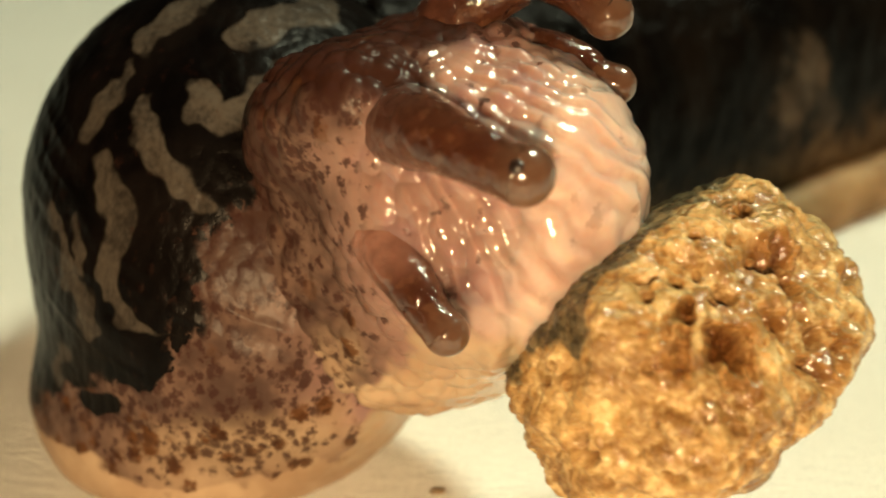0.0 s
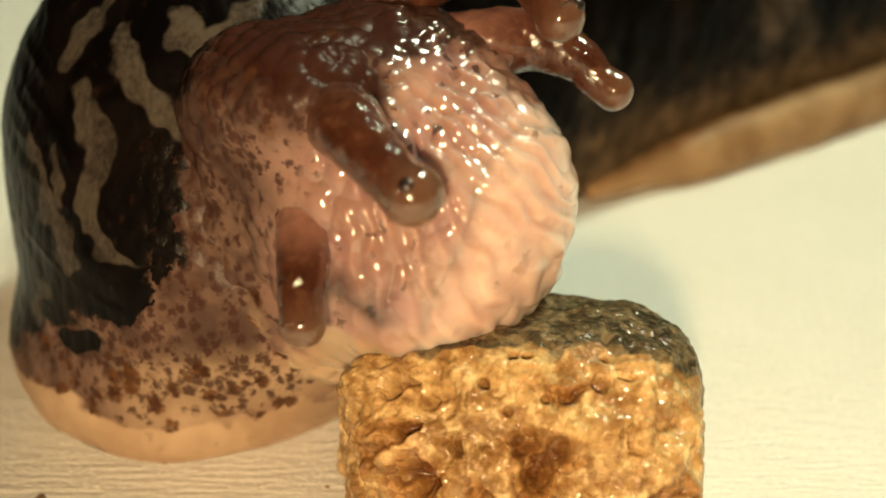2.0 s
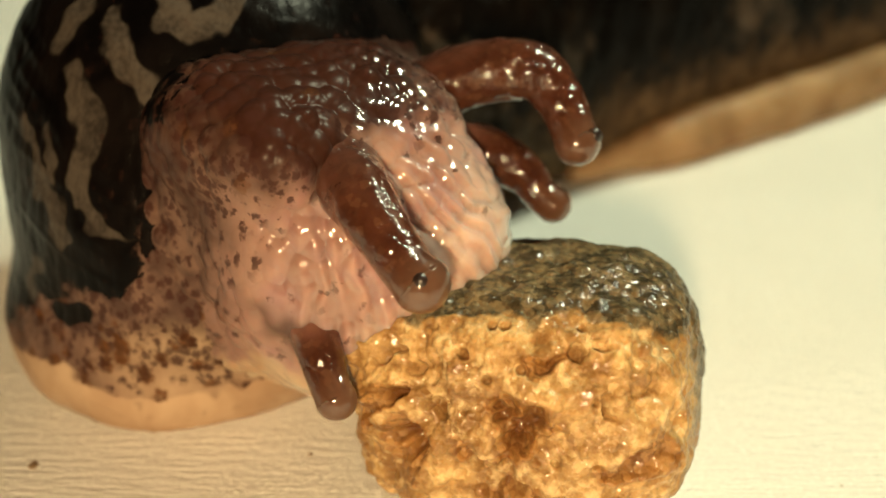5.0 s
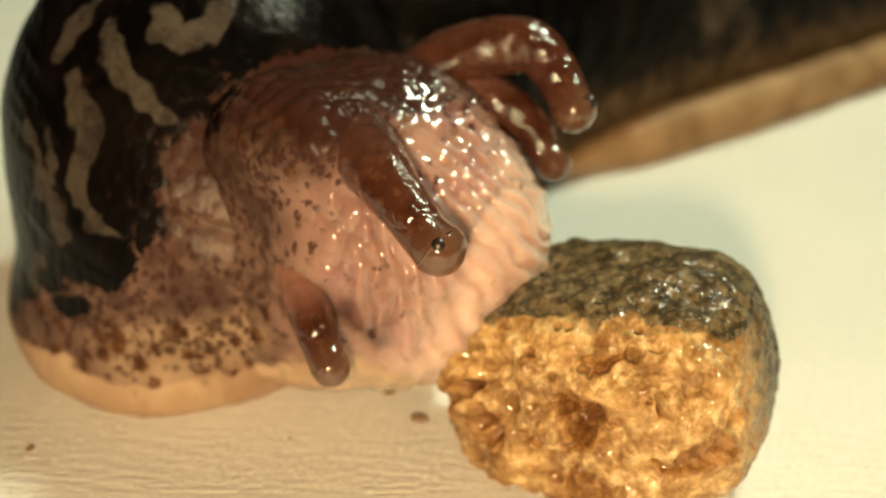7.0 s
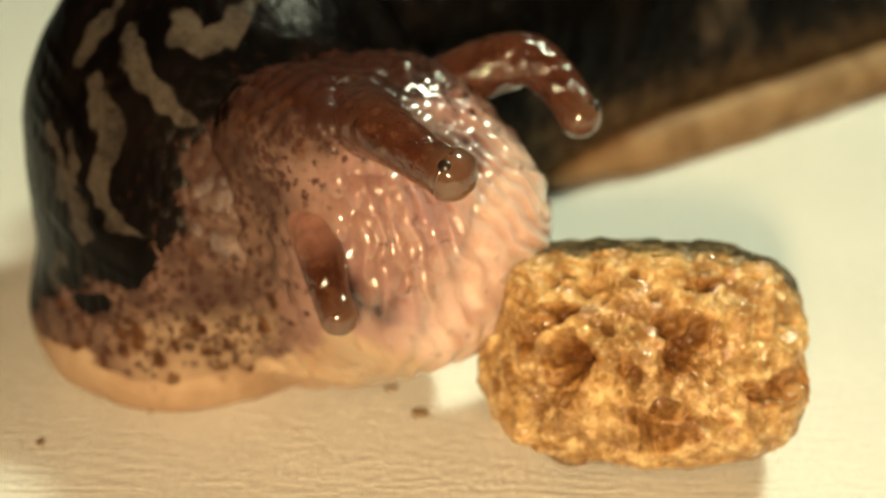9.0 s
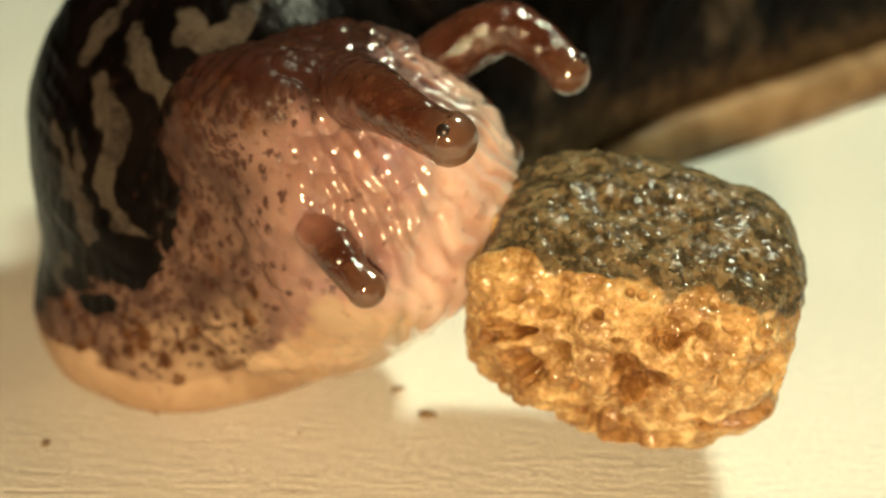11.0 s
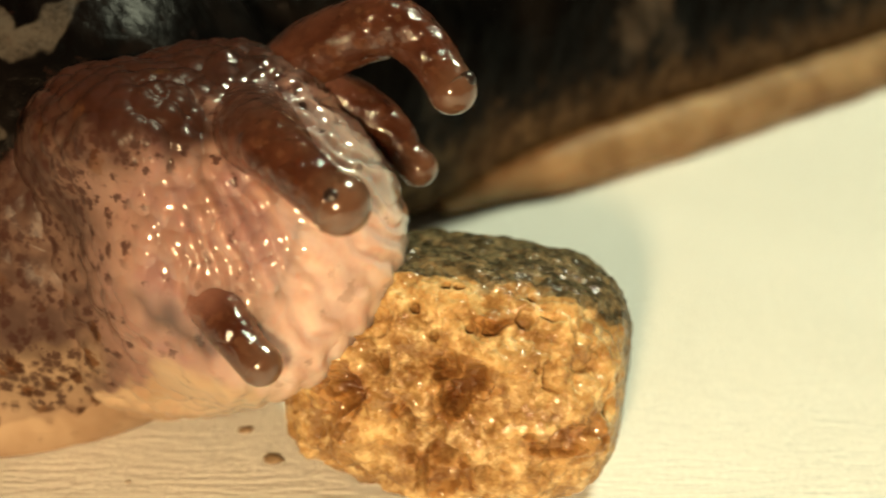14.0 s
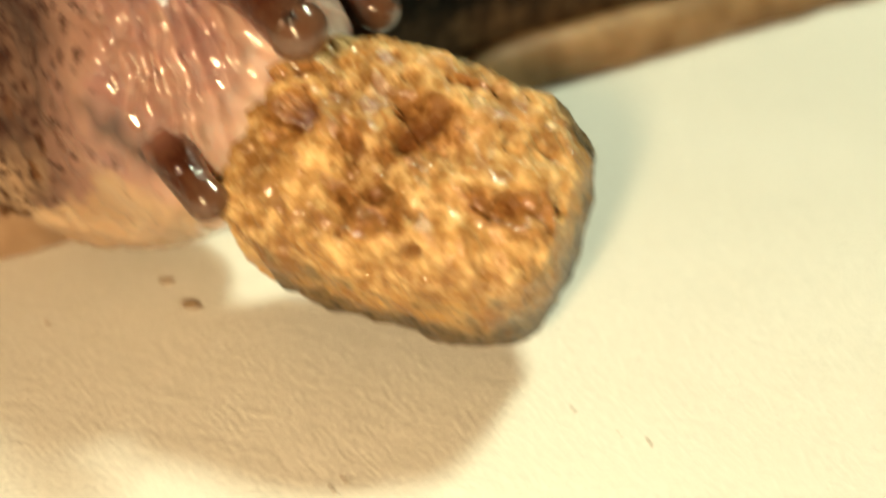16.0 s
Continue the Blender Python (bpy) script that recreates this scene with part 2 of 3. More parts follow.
# ---- mesh helpers ----
def mesh_of(name, points, faces, smooth=True, **layers):
    """A mesh from points in millimetres; layers are numbers per point that the materials read."""
    data = bpy.data.meshes.new(name)
    data.from_pydata((np.asarray(points) * MM).tolist(), [], np.asarray(faces).tolist())
    for key, values in layers.items():
        data.attributes.new(key, "FLOAT", "POINT").data.foreach_set("value", np.asarray(values, dtype=np.float32))
    if smooth:
        data.polygons.foreach_set("use_smooth", [True] * len(data.polygons))
    data.update()
    return data


def part(name, data, material, parent=None, label=""):
    ob = new(name, data)
    data.materials.append(material)
    if parent:
        ob.parent = parent
    return tagged(ob, label=label)


BALLS = {}


def ball(level):
    """Points of a unit ball and its triangles."""
    if level not in BALLS:
        bm = bmesh.new()
        bmesh.ops.create_icosphere(bm, subdivisions=level, radius=1)
        points = np.array([v.co[:] for v in bm.verts])
        faces = np.array([[v.index for v in f.verts] for f in bm.faces])
        bm.free()
        BALLS[level] = points / np.linalg.norm(points, axis=1, keepdims=True), faces
    return BALLS[level]


def blended(points, lumps, soft):
    """Signed distance to rounded lumps that melt into one another: (centre, radii) each."""
    total = 0
    for centre, radii in lumps:
        q = (points - np.array(centre)) / np.array(radii)
        k = np.linalg.norm(q, axis=1)
        g = np.linalg.norm(q / np.array(radii), axis=1) + 1e-9
        total = total + np.exp(-np.clip(k * (k - 1) / g, -40, 60) / soft)
    return -soft * np.log(total + 1e-30)


def lumped(level, lumps, soft, reach=20.0):
    """A closed skin round melted lumps, seen from the first lump's centre."""
    way, faces = ball(level)
    centre = np.array(lumps[0][0], dtype=float)
    lo, hi = np.zeros(len(way)), np.full(len(way), reach)
    for _ in range(22):
        mid = (lo + hi) / 2
        inside = blended(centre + way * mid[:, None], lumps, soft) < 0
        lo, hi = np.where(inside, mid, lo), np.where(inside, hi, mid)
    return centre + way * lo[:, None], way, faces


def domes(p, scale, seed=0):
    """Rounded grains, packed close: 1 on their tops, below 0 in the joints."""
    near, _, _ = cells(p, scale, seed)
    return 1 - 2.2 * near * near


def split(name_of_face, names, points, faces, **layers):
    """One mesh per name, cut from a closed skin face by face."""
    made = {}
    for k, name in enumerate(names):
        used, back = np.unique(faces[name_of_face == k], return_inverse=True)
        made[name] = mesh_of(name, points[used], back.reshape(-1, 3), **{key: np.asarray(v)[used] for key, v in layers.items()})
    return made


def normals(points, faces):
    tri = np.array(faces)
    n = np.cross(points[tri[:, 1]] - points[tri[:, 0]], points[tri[:, 2]] - points[tri[:, 0]])
    total = np.zeros_like(points)
    for k in range(3):
        np.add.at(total, tri[:, k], n)
    return total / (np.linalg.norm(total, axis=1, keepdims=True) + 1e-12)


def tube(spine, radii, sides, round_end=True):
    """Rings along a line of points; each ring has a width and a height. Returns points, triangles, distance along, angle."""
    spine, radii = np.asarray(spine, float), np.asarray(radii, float)
    along = np.gradient(spine, axis=0)
    along /= np.linalg.norm(along, axis=1, keepdims=True)
    side = np.cross(along, (0, 0, 1.0))
    side /= np.linalg.norm(side, axis=1, keepdims=True)
    rise = np.cross(side, along)
    ang = np.linspace(0, 2 * np.pi, sides, endpoint=False)
    pts = spine[:, None] + side[:, None] * (radii[:, None, :1] * np.cos(ang)[None, :, None]) + rise[:, None] * (radii[:, None, 1:] * np.sin(ang)[None, :, None])
    n = len(spine)
    faces = []
    for i in range(n - 1):
        for j in range(sides):
            a, b = i * sides + j, i * sides + (j + 1) % sides
            faces += [(a, b, b + sides), (a, b + sides, a + sides)]
    pts = pts.reshape(-1, 3)
    ends = len(pts)
    pts = np.vstack([pts, spine[:1], spine[-1:]])
    for j in range(sides):
        faces.append((ends, (j + 1) % sides, j))
        faces.append((ends + 1, (n - 1) * sides + j, (n - 1) * sides + (j + 1) % sides))
    dist = np.concatenate([[0], np.cumsum(np.linalg.norm(np.diff(spine, axis=0), axis=1))])
    return pts, faces, np.append(np.repeat(dist, sides), [0, dist[-1]]), np.append(np.tile(ang, n), [0, 0])


def bend(stops, count):
    """A smooth line through the stops (rows of numbers), evenly spaced in the rows."""
    stops = np.asarray(stops, float)
    n = len(stops)
    u = np.linspace(0, n - 1, count)
    i = np.clip(np.floor(u).astype(int), 0, n - 2)
    w = (u - i)[:, None]
    a, b, c, d = stops[np.maximum(i - 1, 0)], stops[i], stops[i + 1], stops[np.minimum(i + 2, n - 1)]
    return 0.5 * (2 * b + (c - a) * w + (2 * a - 5 * b + 4 * c - d) * w ** 2 + (3 * b - a - 3 * c + d) * w ** 3)


# ---- materials ----
class Nodes:
    """Short names for building a node material."""

    def __init__(self, name):
        self.material = bpy.data.materials.new(name)
        self.material.use_nodes = True
        self.tree = self.material.node_tree
        self.tree.nodes.clear()
        self.out = self.tree.nodes.new("ShaderNodeOutputMaterial")
        self.shader = self.tree.nodes.new("ShaderNodeBsdfPrincipled")
        self.tree.links.new(self.shader.outputs[0], self.out.inputs[0])
        self.place = self.tree.nodes.new("ShaderNodeTexCoord").outputs["Object"]

    def feed(self, socket, value):
        if isinstance(value, bpy.types.NodeSocket):
            self.tree.links.new(value, socket)
        elif value is not None:
            if isinstance(value, tuple) and len(value) == 3 and socket.type == "RGBA":
                value = (*value, 1)
            socket.default_value = value

    def set(self, **values):
        for key, value in values.items():
            self.feed(self.shader.inputs[key.replace("_", " ")], value)

    def math(self, kind, a, b=0.0, c=None):
        node = self.tree.nodes.new("ShaderNodeMath")
        node.operation = kind
        self.feed(node.inputs[0], a)
        self.feed(node.inputs[1], b)
        if c is not None:
            self.feed(node.inputs[2], c)
        return node.outputs[0]

    def layer(self, name):
        node = self.tree.nodes.new("ShaderNodeAttribute")
        node.attribute_name = name
        return node.outputs["Fac"]

    def scaled(self, x, y, z, vector=None):
        node = self.tree.nodes.new("ShaderNodeVectorMath")
        node.operation = "MULTIPLY"
        self.feed(node.inputs[0], vector or self.place)
        node.inputs[1].default_value = (x * 1000, y * 1000, z * 1000)
        return node.outputs[0]

    def noise(self, vector, scale=1.0, detail=3.0, rough=0.55, warp=0.0):
        node = self.tree.nodes.new("ShaderNodeTexNoise")
        self.feed(node.inputs["Vector"], vector)
        node.inputs["Scale"].default_value, node.inputs["Detail"].default_value = scale, detail
        node.inputs["Roughness"].default_value, node.inputs["Distortion"].default_value = rough, warp
        return node.outputs["Fac"]

    def step(self, value, lo, hi, a=0.0, b=1.0):
        node = self.tree.nodes.new("ShaderNodeMapRange")
        node.interpolation_type = "SMOOTHSTEP"
        self.feed(node.inputs["Value"], value)
        for key, number in (("From Min", lo), ("From Max", hi), ("To Min", a), ("To Max", b)):
            self.feed(node.inputs[key], number)
        return node.outputs[0]

    def mix(self, fac, a, b):
        node = self.tree.nodes.new("ShaderNodeMix")
        node.data_type = "RGBA"
        self.feed(node.inputs[0], fac)
        self.feed(node.inputs[6], a)
        self.feed(node.inputs[7], b)
        return node.outputs[2]

    def bump(self, height, depth, under=None, strength=1.0):
        node = self.tree.nodes.new("ShaderNodeBump")
        node.inputs["Strength"].default_value = strength
        node.inputs["Distance"].default_value = depth * MM
        self.feed(node.inputs["Height"], height)
        self.feed(node.inputs["Normal"], under)
        return node.outputs[0]


def wet(n, normal, colour, rough=0.3, flesh=0.0, depth=0.5, coat=0.6, shine=0.06, film=0.10, under=None):
    n.set(Base_Color=colour, Roughness=rough, Normal=under or normal, Coat_Weight=coat, Coat_Roughness=film, Coat_IOR=1.65)
    n.feed(n.shader.inputs["Coat Normal"], normal)
    n.set(Specular_IOR_Level=shine)
    n.set(Subsurface_Weight=flesh, Subsurface_Scale=depth * MM)
    n.shader.inputs["Subsurface Radius"].default_value = (0.85, 0.5, 0.38)


def board_material():
    n = Nodes("white_board")
    wide = n.noise(n.scaled(0.05, 0.09, 0.05), 1, 4)
    streak = n.noise(n.scaled(0.7, 5.5, 1.0), 1, 4, 0.6)
    fine = n.noise(n.scaled(5, 14, 4), 1, 3)
    colour = n.mix(n.step(wide, 0.35, 0.7), (0.84, 0.855, 0.81), (0.875, 0.89, 0.85))
    colour = n.mix(n.step(streak, 0.55, 0.8, 0, 0.25), colour, (0.70, 0.66, 0.55))
    height = n.math("ADD", n.math("MULTIPLY", streak, 0.7), n.math("MULTIPLY", fine, 0.3))
    n.set(Base_Color=colour, Roughness=n.step(fine, 0.3, 0.8, 0.16, 0.38), Normal=n.bump(height, 0.30))
    return n.material


def speck_material():
    n = Nodes("dirt")
    n.set(Base_Color=n.mix(n.noise(n.scaled(4, 4, 4)), (0.16, 0.10, 0.05), (0.32, 0.23, 0.13)), Roughness=0.6)
    return n.material


def crumb_material():
    n = Nodes("kibble_crumb")
    pit_brown_shade, crust, hollow_brown = n.layer("pit_brown_shade"), n.layer("crust"), n.layer("hollow_brown")
    big = n.noise(n.scaled(0.5, 0.5, 0.5), 1, 4, 0.6, 0.4)
    mid = n.noise(n.scaled(1.7, 1.7, 1.7), 1, 4, 0.6)
    dome, lot, dist = granules(n, 4.2, 4.2, 4.2)
    beads, bead_lot, _ = granules(n, 8.0, 8.0, 8.0, 0.5)
    fine = n.noise(n.scaled(16, 16, 16), 1, 3)
    colour = n.mix(n.step(big, 0.3, 0.68), (0.225, 0.120, 0.040), (0.50, 0.32, 0.13))
    colour = n.mix(n.step(n.math("ADD", mid, n.math("MULTIPLY", lot, 0.14)), 0.53, 0.82, 0, 0.8), colour, (0.78, 0.59, 0.31))
    colour = n.mix(n.step(n.math("ADD", mid, n.math("MULTIPLY", bead_lot, 0.05)), 0.32, 0.54, 0.7, 0), colour, (0.17, 0.075, 0.02))
    # browner crumb in and around the hollows
    colour = n.mix(n.step(n.math("ADD", hollow_brown, n.math("MULTIPLY", n.math("SUBTRACT", mid, 0.5), 0.8)), 0.25, 0.75, 0, 0.8), colour, n.mix(n.step(lot, 0.2, 0.9), (0.17, 0.07, 0.016), (0.33, 0.165, 0.05)))
    # pits: wet brown crumb, darkened further with painted shade since holes are shallow
    colour = n.mix(n.math("MULTIPLY", pit_brown_shade, 0.9), colour, (0.10, 0.035, 0.008))
    dark = n.mix(n.step(n.math("ADD", mid, n.math("MULTIPLY", n.math("SUBTRACT", lot, 0.5), 0.3)), 0.35, 0.7), (0.040, 0.031, 0.016), (0.17, 0.125, 0.065))
    dark = n.mix(n.step(n.math("ADD", mid, n.math("MULTIPLY", bead_lot, 0.25)), 0.72, 0.90, 0, 0.5), dark, (0.26, 0.20, 0.115))
    colour = n.mix(n.step(n.math("ADD", crust, n.math("MULTIPLY", n.math("SUBTRACT", mid, 0.5), 1.1)), 0.35, 0.65), colour, dark)
    height = n.math("ADD", n.math("MULTIPLY", dome, 1.0), n.math("ADD", n.math("MULTIPLY", beads, 0.3), n.math("MULTIPLY", fine, 0.1)))
    wet(n, n.bump(height, 0.03), colour, n.step(mid, 0.3, 0.7, 0.3, 0.55), 0.3, 0.35, n.math("MULTIPLY", n.step(big, 0.35, 0.65, 0.75, 0.4), n.step(crust, 0.3, 0.8, 1.0, 0.6)), film=0.08, under=n.bump(height, 0.06))
    return n.material


def granules(n, x, y, z, warp=0.9):
    """Rounded skin granules: dome height, a random number per granule, and the pale net between them."""
    bent = n.tree.nodes.new("ShaderNodeTexNoise")
    n.feed(bent.inputs["Vector"], n.scaled(1.1, 1.1, 1.1))
    bent.inputs["Detail"].default_value = 2
    shift = n.tree.nodes.new("ShaderNodeVectorMath")
    shift.operation = "MULTIPLY_ADD"
    n.feed(shift.inputs[0], bent.outputs["Color"])
    shift.inputs[1].default_value = (warp, warp, warp)
    n.feed(shift.inputs[2], n.scaled(x, y, z))
    cell = n.tree.nodes.new("ShaderNodeTexVoronoi")
    n.feed(cell.inputs["Vector"], shift.outputs[0])
    cell.inputs["Scale"].default_value = 1
    split = n.tree.nodes.new("ShaderNodeSeparateColor")
    n.feed(split.inputs[0], cell.outputs["Color"])
    dist = cell.outputs["Distance"]
    dome = n.math("SUBTRACT", 1.0, n.math("MULTIPLY", dist, dist))
    return dome, split.outputs[0], n.math("ADD", dist, n.math("MULTIPLY", split.outputs[1], 0.22))


def skin_material(name, relief, wetness):
    """The slug's skin: a dark cape with pale blotches, a mottled neck, pink flesh, pale lips, a cream sole."""
    n = Nodes(name)
    cape, tan, rosy, spot = n.layer("cape"), n.layer("tan"), n.layer("rosy"), n.layer("spot")
    pale, dusk, cream, comb = n.layer("pale"), n.layer("dusk"), n.layer("cream"), n.layer("comb")
    coarse, _, _ = granules(n, 1.7, 1.7, 1.3, 0.6)
    _, lot, dist = granules(n, 3.4, 3.4, 2.6, 1.3)
    _, wide_lot, wide_dist = granules(n, 1.6, 1.6, 1.2, 0.6)
    hatch, _, _ = granules(n, 3.2, 3.2, 1.1)
    small = n.noise(n.scaled(6, 6, 4), 1, 3)
    wide = n.noise(n.scaled(0.5, 0.5, 0.4), 1, 3, 0.5, 0.5)
    blush = n.noise(n.scaled(0.7, 0.7, 0.7), 1, 3)
    edge = n.noise(n.scaled(2.2, 2.2, 1.6), 1, 3)
    ragged = n.math("SUBTRACT", edge, 0.5)
    # flesh, from the purple brown neck to the pink head
    colour = n.mix(n.step(wide, 0.3, 0.7), (0.28, 0.165, 0.138), (0.39, 0.247, 0.203))
    colour = n.mix(n.step(blush, 0.42, 0.66, 0, 0.6), colour, (0.25, 0.135, 0.147))
    neck = n.mix(n.step(blush, 0.35, 0.65), (0.062, 0.036, 0.029), (0.150, 0.092, 0.071))
    colour = n.mix(n.step(n.math("ADD", rosy, n.math("MULTIPLY", ragged, 0.25)), 0.05, 1.0), neck, colour)
    colour = n.mix(pale, colour, n.mix(n.step(blush, 0.4, 0.65), (0.61, 0.455, 0.385), (0.53, 0.36, 0.305)))
    colour = n.mix(n.step(n.math("ADD", cream, n.math("MULTIPLY", n.math("SUBTRACT", wide, 0.5), 0.4)), 0.15, 0.85), colour, n.mix(n.step(wide, 0.3, 0.7), (0.35, 0.235, 0.15), (0.46, 0.335, 0.225)))
    colour = n.mix(n.step(n.math("ADD", dusk, n.math("MULTIPLY", n.math("SUBTRACT", wide, 0.5), 0.5)), 0.1, 0.95), colour, (0.032, 0.012, 0.008))
    # speckles: small grains that crowd towards the cape
    drift = n.noise(n.scaled(0.9, 0.9, 0.7), 1, 3)
    density = n.math("MULTIPLY", spot, n.step(drift, 0.25, 0.75, 0.5, 1.1))
    mark = n.math("MULTIPLY", n.step(n.math("SUBTRACT", density, lot), -0.06, 0.10), n.step(dist, 0.42, 0.82, 1, 0.0))
    colour = n.mix(n.math("MULTIPLY", mark, 0.85), colour, (0.036, 0.014, 0.011))
    # the brown comb along the sole's rim
    teeth = n.math("MULTIPLY", n.step(n.math("SUBTRACT", comb, wide_lot), -0.10, 0.08), n.step(wide_dist, 0.42, 0.70, 1, 0.0))
    colour = n.mix(n.math("MULTIPLY", teeth, 0.92), colour, n.mix(n.step(lot, 0.2, 0.8), (0.040, 0.014, 0.006), (0.095, 0.038, 0.013)))
    # the cape
    dark = n.mix(n.step(wide, 0.35, 0.7), (0.0015, 0.0011, 0.001), (0.005, 0.0035, 0.003))
    light = n.mix(n.step(n.math("ADD", n.math("MULTIPLY", small, 0.4), n.math("MULTIPLY", blush, 0.6)), 0.35, 0.65), (0.022, 0.018, 0.015), (0.064, 0.053, 0.043))
    hide = n.mix(n.step(n.math("ADD", tan, n.math("MULTIPLY", ragged, 0.45)), 0.25, 0.72), dark, light)
    colour = n.mix(n.step(n.math("ADD", cape, n.math("ADD", n.math("MULTIPLY", ragged, 0.7), n.math("MULTIPLY", n.math("SUBTRACT", lot, 0.5), 0.6))), 0.36, 0.74), colour, hide)
    height = n.math("ADD", n.math("MULTIPLY", coarse, n.step(rosy, 0.3, 1.0, 0.35, 1.0)), n.math("MULTIPLY", hatch, n.step(cape, 0.2, 0.9, 0.06, 0.5)))
    normal, under = n.bump(height, relief), n.bump(height, relief * 0.5)
    gloss = n.step(n.math("SUBTRACT", rosy, cape), 0.6, 1.0, 0.03, wetness)
    wet(n, normal, colour, 0.34, n.math("MULTIPLY", rosy, n.step(pale, 0.0, 1.0, 0.75, 0.9)), 1.3, gloss, 0.05, n.step(rosy, 0.3, 0.9, 0.3, 0.07), under=under)
    return n.material


def tail_material():
    n = Nodes("slug_tail_skin")
    tan, low = n.layer("tan"), n.layer("low")
    hatch, lot, dist = granules(n, 2.1, 2.1, 1.1)
    wide = n.noise(n.scaled(0.4, 0.4, 0.3), 1, 3, 0.5, 0.5)
    edge = n.noise(n.scaled(1.4, 1.4, 1.2), 1, 3)
    # dark blotched skin; shade from head and mantle is painted in by lower values
    dark = n.mix(n.step(wide, 0.35, 0.7), (0.0015, 0.001, 0.0008), (0.005, 0.0032, 0.0022))
    light = n.mix(n.step(edge, 0.3, 0.7), (0.030, 0.022, 0.016), (0.066, 0.048, 0.034))
    colour = n.mix(n.step(n.math("ADD", tan, n.math("MULTIPLY", n.math("SUBTRACT", edge, 0.5), 0.5)), 0.38, 0.66), dark, light)
    brown = n.mix(n.step(edge, 0.35, 0.7), (0.036, 0.020, 0.010), (0.12, 0.073, 0.037))
    colour = n.mix(n.step(n.math("ADD", low, n.math("MULTIPLY", n.math("SUBTRACT", lot, 0.5), 0.4)), 0.2, 0.9), colour, brown)
    wet(n, n.bump(hatch, 0.08), colour, 0.4, 0.0, 0.8, 0.03, 0.03, 0.2)
    return n.material


def margin_material():
    n = Nodes("slug_margin_skin")
    dome, _, _ = granules(n, 1.4, 1.4, 2.0)
    wide = n.noise(n.scaled(0.5, 0.5, 0.5), 1, 3)
    dots = n.noise(n.scaled(2.6, 2.6, 2.6), 1, 2)
    colour = n.mix(n.step(wide, 0.3, 0.7), (0.20, 0.12, 0.06), (0.33, 0.215, 0.115))
    colour = n.mix(n.step(dots, 0.70, 0.76, 0, 0.7), colour, (0.2, 0.09, 0.04))
    wet(n, n.bump(dome, 0.05), colour, 0.45, 0.5, 1.2, 0.06, film=0.3)
    return n.material


def horn_material(name, root):
    n = Nodes(name)
    dome, lot, _ = granules(n, 1.9, 1.9, 1.9, 0.5)
    fine, fine_lot, _ = granules(n, 4.5, 4.5, 4.5, 0.5)
    height = n.math("ADD", n.math("MULTIPLY", dome, n.step(n.layer("tip"), 0.1, 0.7, 1.0, 0.1)), n.math("MULTIPLY", fine, n.step(n.layer("tip"), 0.1, 0.7, 0.10, 0.01)))
    normal, under = n.bump(height, 0.09), n.bump(height, 0.03)
    wide = n.noise(n.scaled(1.2, 1.2, 1.2), 1, 3)
    colour = n.mix(n.step(wide, 0.3, 0.7), (0.042, 0.013, 0.007), (0.070, 0.023, 0.012))
    colour = n.mix(n.step(fine_lot, 0.75, 0.95, 0, 0.35), colour, (0.14, 0.065, 0.032))
    root = n.mix(n.step(wide, 0.3, 0.7), tuple(c * 0.8 for c in root), tuple(c * 1.2 for c in root))
    colour = n.mix(n.layer("root"), colour, root)
    colour = n.mix(n.layer("tip"), colour, (0.10, 0.050, 0.030))
    wet(n, normal, colour, 0.3, 0.35, 0.5, 1.0, film=0.075, under=under)
    return n.material


def eye_material():
    n = Nodes("slug_eye")
    n.set(Base_Color=n.mix(n.noise(n.scaled(3, 3, 3)), (0.008, 0.005, 0.004), (0.02, 0.01, 0.008)), Roughness=0.35)
    return n.material


BOARD, DIRT, CRUMB = board_material(), speck_material(), crumb_material()
HEAD_SKIN, BODY_SKIN, TAIL_SKIN = skin_material("slug_head_skin", 0.02, 1.0), skin_material("slug_body_skin", 0.05, 0.3), tail_material()
HORN_SKIN, FEELER_SKIN, EYE = horn_material("slug_tentacle_skin", (0.070, 0.028, 0.019)), horn_material("slug_feeler_skin", (0.27, 0.135, 0.105)), eye_material()
MARGIN_SKIN = margin_material()


# ---- the board on which all stands ----
def board():
    half = 1500.0
    pts = [(-half, -half, 0), (half, -half, 0), (half, half, 0), (-half, half, 0), (-half, -half, -4), (half, -half, -4), (half, half, -4), (-half, half, -4)]
    faces = [(0, 1, 2, 3), (7, 6, 5, 4), (0, 4, 5, 1), (1, 5, 6, 2), (2, 6, 7, 3), (3, 7, 4, 0)]
    ob = part("floor", mesh_of("floor", pts, faces, smooth=False), BOARD)
    return tagged(ob, "smooth off-white board with fine grain and specks", "floor", kind="structure")


def speck(x, y, size, squash):
    way, faces = ball(2)
    pts = way * (1 + 0.35 * soft_noise(way + x, 1.7)[:, None]) * (size, size * squash, size * 0.35)
    ob = part("dirt_speck", mesh_of("dirt_speck", pts + (0, 0, size * 0.2), faces), DIRT)
    ob.location = (x * MM, y * MM, 0)
    return tagged(ob, "tiny brown dirt speck on the white board", "speck", "specks on the board")


board()
for row in [(-10.48, -4.04, 0.1, 1.0), (-0.77, -4.18, 0.34, 0.6), (-13.95, -5.89, 0.16, 1.2), (-5.23, -5.29, 0.1, 0.8), (-1.9, -2.57, 0.26, 0.5), (11.2, -10.1, 0.06, 1.0), (13.2, -11.7, 0.05, 2.6), (12.4, -11.3, 0.05, 0.6),
            (4.8, -13.4, 0.09, 0.8), (4.5, -13.8, 0.08, 1.1), (11.4, -6.9, 0.05, 0.5)]:
    speck(*row)


